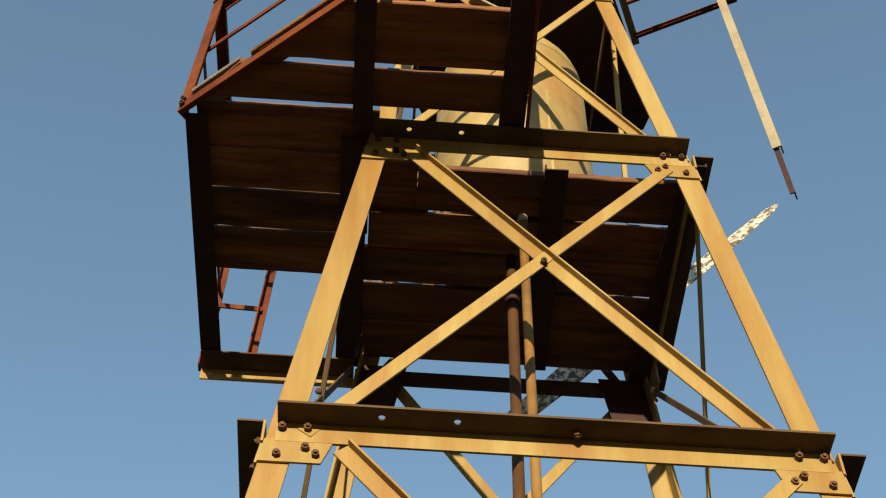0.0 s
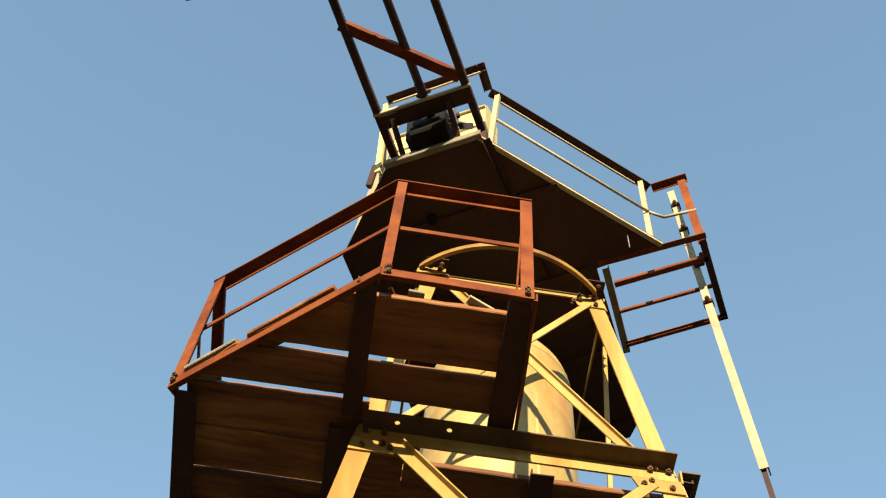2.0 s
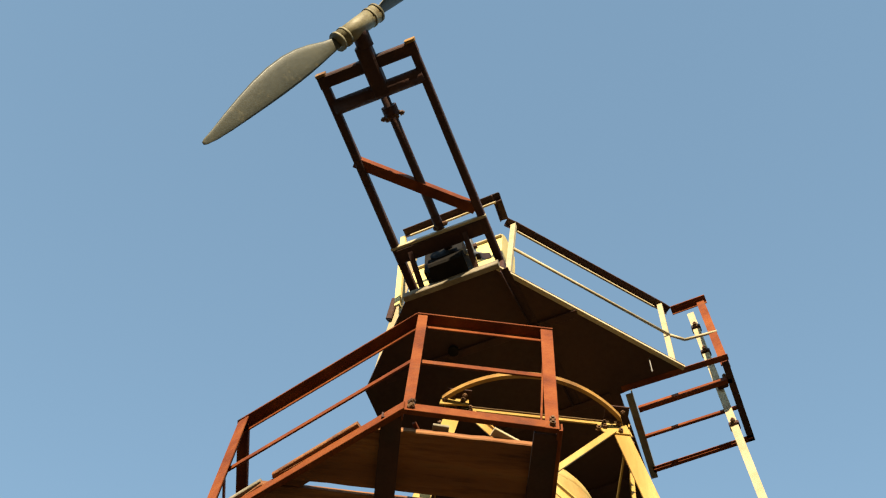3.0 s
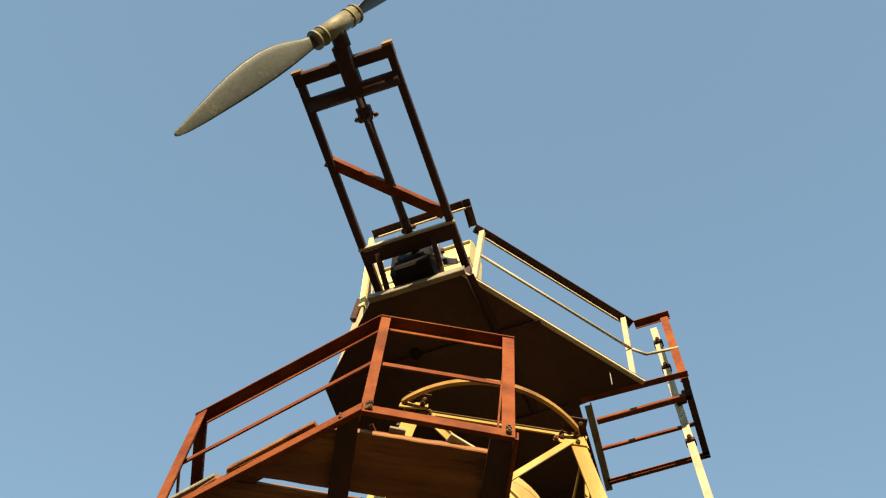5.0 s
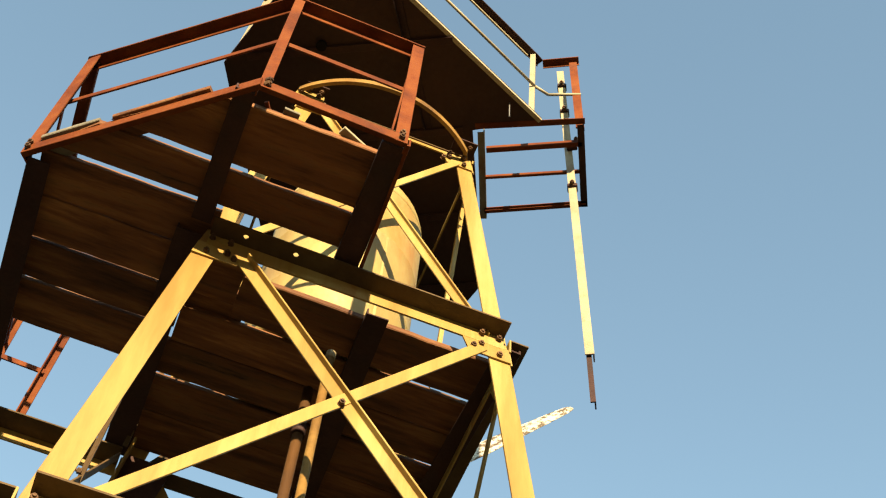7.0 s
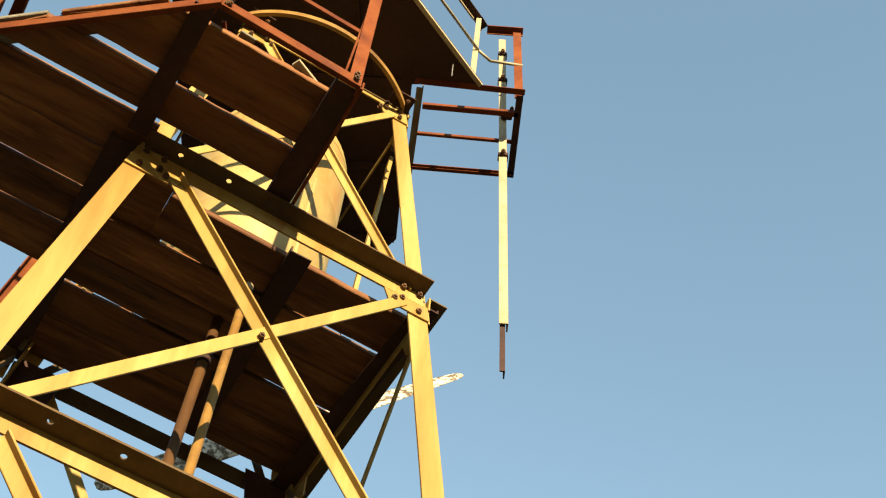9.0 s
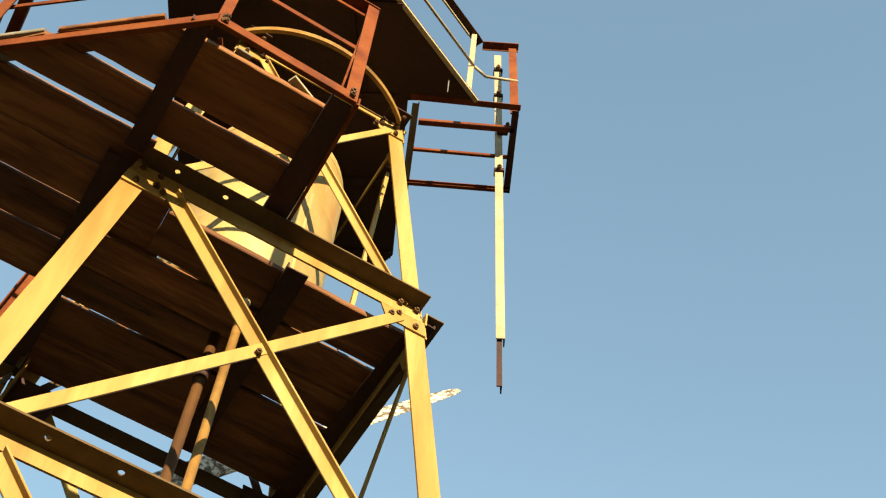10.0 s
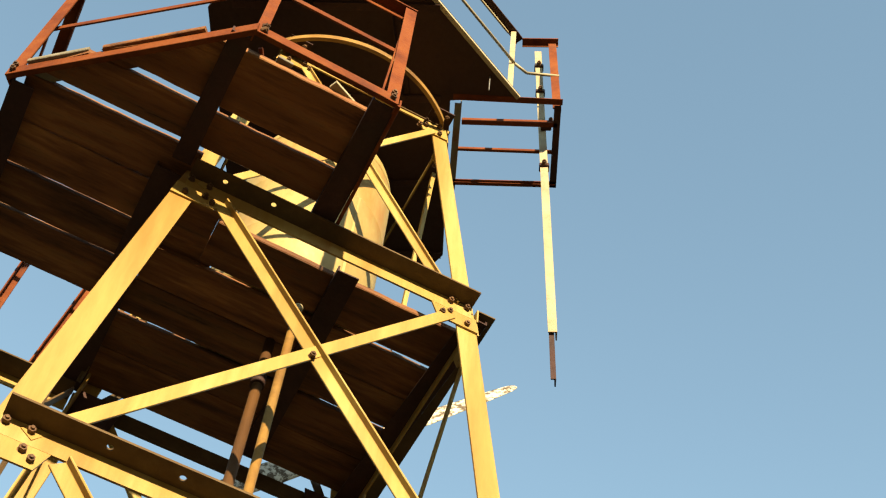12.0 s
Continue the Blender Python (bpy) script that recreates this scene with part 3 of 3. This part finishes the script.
tops = [W(-0.165, -1.275, ZR), W(0.365, -1.287, ZR), W(0.358, -1.14, ZR), W(0.389, -1.106, ZR), W(0.94, -0.421, ZR), W(0.973, -0.374, ZR), W(1.16, -0.376, ZR)]
for i, (p, q) in enumerate(zip(tops, tops[1:])):
    d = (q - p).normalized()
    side = Vector((-d.y, d.x, 0))
    hrail.part("top_rail", angle(p + side * 0.04 + Z * (0.004 * i), q + side * 0.04 + Z * (0.004 * i), -side, -Z, 0.045, 0.022, 0.005), RED if i == 5 else DARK)
    # Added cream strip paints the sunlit lower flange; the dark rail, its shaded underside.
    if i in (0, 3):
        hrail.part("rail_lip", bar(p + d * 0.03 + side * 0.034 + Z * (0.004 * i - 0.03), q - d * 0.03 + side * 0.034 + Z * (0.004 * i - 0.03), Z, 0.014, 0.01), CREAM)
for (u0, v0), (u1, v1) in (((0.385, -1.13), (0.938, -0.436)), ((0.938, -0.436), (1.0, -0.385)), ((1.0, -0.385), (1.16, -0.373))):
    hrail.part("mid_rail", tube(W(u0, v0, 8.05), W(u1, v1, 8.05), 0.008, 10), CREAM)
for (u0, v0), (u1, v1), m in (((0.379, -1.161), (0.389, -1.106), CREAM), ((0.935, -0.453), (0.94, -0.421), CREAM), ((1.166, -0.39), (1.149, -0.358), RED), ((-0.15, -1.20), (-0.165, -1.244), HOODPAINT)):
    hrail.part("post", angle(W(u0, v0, ZU + 0.02), W(u1, v1, ZR), UD * -1, VD, 0.042 if m is RED else 0.028, 0.022, 0.005), m)

stay0, stay1 = W(-0.44, -0.87, ZU + 0.03), W(-0.155, -1.19, 8.28)
hrail.part("corner_stay", angle(stay0, stay1, UD, VD, 0.05, 0.04, 0.006), CREAM)
hrail.part("stay_sleeve", bar(lerp(stay0, stay1, 0.50), lerp(stay0, stay1, 0.66), UD, 0.034, 0.034), DARK)

# ---- hanging pole ----
pole = Thing("hanging_pole", (0.95, -0.56, 6.2), "long cream steel angle hung from the walkway frame", "pole")
A, B = Vector((0.897, -0.582, 8.99)), Vector((1.022, -0.50, 6.382))
pole.part("upright", angle(A + UD * 0.006, B + UD * 0.006, -UD, VD, 0.038, 0.045, 0.006), CREAM)
pole.part("end_piece", angle(B + Z * 0.1 - UD * 0.008 + VD * 0.012, Vector((1.033, -0.48, 6.088)), -UD, VD, 0.022, 0.04, 0.006), DARK)
clamp = pole.part("clamp", bar(Vector((0.935, -0.578, 8.07)), Vector((0.937, -0.572, 8.105)), UD, 0.055, 0.045), DARK)
bolt(pole, Vector((0.945, -0.608, 8.085)), -VD, clamp)
for z in (8.80, 8.50, 7.72):
    c = lerp(A, B, (A.z - z) / (A.z - B.z))
    strap = pole.part("strap", bar(c - Z * 0.012 - UD * 0.012 + VD * 0.01, c + Z * 0.012 - UD * 0.012 + VD * 0.01, UD, 0.05, 0.04), DARK)
    bolt(pole, c - UD * 0.012 - VD * 0.012, -VD, strap)

# ---- boom with its shaft ----
boom = Thing("rotor_boom", W(0.14, -1.3, 7.65), "rusty steel frame reaching out to carry the rotor shaft", "boom")
ZB = 7.77
UL, UR = -0.086, 0.342
for u in (UL, UR):
    boom.part("side_tube", bar(W(u, -1.16, ZB), W(u, -2.29, ZB), Z, 0.045, 0.038), DARK)
    boom.part("boom_foot", bar(W(u, -1.18, ZU + 0.03), W(u, -1.18, ZB), UD, 0.04, 0.04), DARK)
    boom.part("boom_foot", bar(W(u + (0.06 if u < 0.1 else -0.1), -1.20, ZU + 0.03), W(u + (0.06 if u < 0.1 else -0.1), -1.39, ZB - 0.03), UD, 0.025, 0.025), DARK)
boom.part("cross_plate", bar(W(UL, -1.382, ZB - 0.02), W(UR, -1.382, ZB - 0.02), Z, 0.02, 0.072), DARK)
# Pale strip paints the sunlight on the cross plate's front edge.
boom.part("cross_strip", bar(W(UL - 0.02, -1.425, ZB - 0.012), W(UR + 0.02, -1.425, ZB - 0.012), Z, 0.026, 0.014), CREAM)
boom.part("cross_tube", tube(W(UL, -2.135, ZB), W(UR, -2.135, ZB), 0.038), DARK)
boom.part("cross_bar", bar(W(UL - 0.02, -2.262, ZB), W(UR + 0.02, -2.262, ZB), Z, 0.05, 0.06), DARK)
for u in (UL, UR):
    boom.part("end_cap", bar(W(u, -2.289, ZB), W(u, -2.302, ZB), Z, 0.052, 0.05), OCHRE, None, "orange-rusted end cap")
boom.part("diagonal", angle(W(UL, -1.89, ZB - 0.01), W(UR, -1.485, ZB - 0.01), VD, Z, 0.05, 0.05, 0.006), RED)
US = 0.14
boom.part("shaft", tube(W(US, -1.2, ZB + 0.01), W(US, -2.38, ZB + 0.01), 0.021), DARK)
boom.part("bearing_housing", bar(W(US, -2.12, ZB), W(US, -2.35, ZB), UD, 0.075, 0.09), DARK)
for v, r in ((-2.03, 0.038), (-1.475, 0.023)):
    cp = boom.part("coupling", tube(W(US, v - 0.025, ZB + 0.01), W(US, v + 0.025, ZB + 0.01), r, 12), DARK)
    for i in range(0, 6, 1 if r > 0.03 else 2):
        c, q = math.cos(i * math.tau / 6), math.sin(i * math.tau / 6)
        bolt(boom, W(US, v + 0.025, ZB + 0.01) + UD * (c * r) + Z * (q * r), UD * c + Z * q, cp)

gear = Thing("gearbox", W(0.14, -1.15, 7.65), "blackened gearbox with bright linkage behind the boom", "gearbox")
gear.part("housing", bar(W(0.10, -1.30, 7.80), W(0.11, -1.04, 7.82), UD, 0.20, 0.28), GREASE)
gear.part("end_cover", tube(W(0.115, -1.33, 7.76), W(0.115, -1.29, 7.76), 0.07, 20), GREASE)
gear.part("base_block", bar(W(0.04, -1.26, 7.69), W(0.21, -1.26, 7.69), VD, 0.14, 0.09), GREASE)
gear.part("link", tube(W(0.205, -1.32, 7.70), W(0.24, -1.16, 8.02), 0.014), STEEL)
gear.part("link", tube(W(0.24, -1.30, 7.70), W(0.205, -1.14, 8.05), 0.010), STEEL)
fly = gear.part("flywheel", tube(W(0.21, -1.25, 7.92), W(0.23, -1.25, 7.92), 0.05, 20), STEEL)
gear.part("flywheel_nut", tube(W(0.23, -1.25, 7.92), W(0.245, -1.25, 7.92), 0.016, 6), DARK, fly)
gear.part("lever", bar(W(0.265, -1.27, 7.70), W(0.255, -1.12, 8.1), UD, 0.02, 0.03), DARK)

hood = Thing("machine_hood", W(0.1, -0.8, 7.65), "cream sheet-metal machine hood with a rolled top, open at the front", "hood")


def hood_panel(u0, u1, taper, top):
    """A sheet-metal half of the hood: upright front, rolled top edge, sloping back."""
    bm = bmesh.new()
    prof = [(-1.02, 7.66)] + [(-1.0 + 0.12 * (1 - math.cos(k / 8 * math.pi / 2)), top - 0.12 + 0.12 * math.sin(k / 8 * math.pi / 2)) for k in range(9)] + [(-0.80, top), (-0.80, 7.66)]
    a = [bm.verts.new(W(u0 + taper[0] * (z - 7.66), v, z)) for v, z in prof]
    b = [bm.verts.new(W(u1 + taper[1] * (z - 7.66), v, z)) for v, z in prof]
    k = len(prof)
    for i in range(k):
        bm.faces.new((a[i], a[(i + 1) % k], b[(i + 1) % k], b[i]))
    bm.faces.new(a[::-1])
    bm.faces.new(b)
    bmesh.ops.bevel(bm, geom=bm.edges[:], offset=0.012, segments=2, affect="EDGES", clamp_overlap=True)
    bmesh.ops.recalc_face_normals(bm, faces=bm.faces)
    return bm


for u0, u1, tp, top in ((-0.235, -0.07, (0.0, 0.0), 8.80), (0.07, 0.275, (-0.02, 0.0), 8.84)):
    pn = hood.part("panel", hood_panel(u0, u1, tp, top), HOODPAINT)
    hood.part("rib", bar(W(u0, -1.01, top - 0.16), W(u1, -1.01, top - 0.16), Z, 0.018, 0.014), CREAM, pn)


# ---- propellers ----
def blade_mesh(hub, axis, shaft, length, chords, pitch0, pitch1, thick=0.12, lean=0.0):
    """A lofted blade from the hub along axis; chords are (share of length, width); the pitch turns about the blade."""
    bm = bmesh.new()
    axis = axis.normalized()
    across = shaft.cross(axis).normalized()
    rings = []
    for s, c in chords:
        p = radians(pitch0 + (pitch1 - pitch0) * s)
        e = across * math.cos(p) + shaft * math.sin(p)
        f = shaft * math.cos(p) - across * math.sin(p)
        th = c * thick * (1.0 if s > 0.25 else 1 + (0.25 - s) * 12)
        th = min(th, 0.05)
        ring = []
        for i in range(12):
            a = i * math.tau / 12
            ring.append(bm.verts.new(hub + axis * (length * s) + e * (c / 2 * math.cos(a) + lean * max(0.0, c - 0.055)) + f * (th / 2 * math.sin(a))))
        rings.append(ring)
    for a, b in zip(rings, rings[1:]):
        for i in range(12):
            q = bm.faces.new((a[i], a[(i + 1) % 12], b[(i + 1) % 12], b[i]))
            q.smooth = True
    bm.faces.new(rings[0][::-1])
    bm.faces.new(rings[-1])
    bmesh.ops.recalc_face_normals(bm, faces=bm.faces)
    return bm


def propeller(name, hub, shaft, axis, length, chords, pitch, mat, label):
    prop = Thing(name, hub, label, "propeller")
    axis = axis.normalized()
    h = prop.part("hub", tube(hub - axis * 0.14, hub + axis * 0.14, 0.045, 20), HUBPAINT if mat is BLADE else mat)
    for s in (-1, 1):
        b = prop.part("blade", blade_mesh(hub, axis * s, shaft, length, chords, pitch, pitch - 8, 0.1, 0.32 if mat is BLADE else 0.0), mat)
        for k in (0.09, 0.135):
            prop.part("band", tube(hub + axis * (s * (k - 0.006)), hub + axis * (s * (k + 0.006)), 0.049, 20), HUBPAINT if mat is BLADE else mat, h)
        bolt(prop, hub + axis * (s * 0.11) + shaft.cross(axis) * 0.055, shaft.cross(axis), h)
    prop.part("shaft_boss", tube(hub - shaft * 0.02, hub + shaft * 0.1, 0.04, 16), DARK, h)
    return prop


CH = [(0.0, 0.05), (0.14, 0.055), (0.20, 0.075), (0.27, 0.108), (0.34, 0.132), (0.42, 0.145), (0.52, 0.144), (0.62, 0.13), (0.73, 0.106), (0.84, 0.077), (0.93, 0.048), (0.985, 0.028), (1.0, 0.012)]
HUB = W(0.152, -2.435, 7.76)
TIP = Vector((-1.561, -1.759, 7.323))
propeller("propeller", HUB, VD, (TIP - HUB), (TIP - HUB).length, CH, -60, BLADE, "two-bladed propeller with dull grey-green blades on the boom's end")
CH2 = [(0.0, 0.06), (0.10, 0.075), (0.18, 0.12), (0.3, 0.165), (0.45, 0.17), (0.6, 0.15), (0.75, 0.135), (0.88, 0.118), (0.95, 0.10), (0.985, 0.075), (1.0, 0.04)]
HUB2 = W(0.115, 1.535, 7.475)
propeller("propeller", HUB2, VD * -1, Vector((1.694, 1.124, 8.388)) - HUB2, (Vector((1.694, 1.124, 8.388)) - HUB2).length, CH2, -9, PEELED, "two-bladed propeller with white paint peeling off dark wood")
boom2 = Thing("tail_boom", W(0.115, 0.5, 7.5), "rusty steel arm holding the second propeller behind the deck", "boom")
boom2.part("arm", bar(W(0.115, 0.3, 7.56), W(0.115, 1.45, 7.475), Z, 0.09, 0.09), DARK)
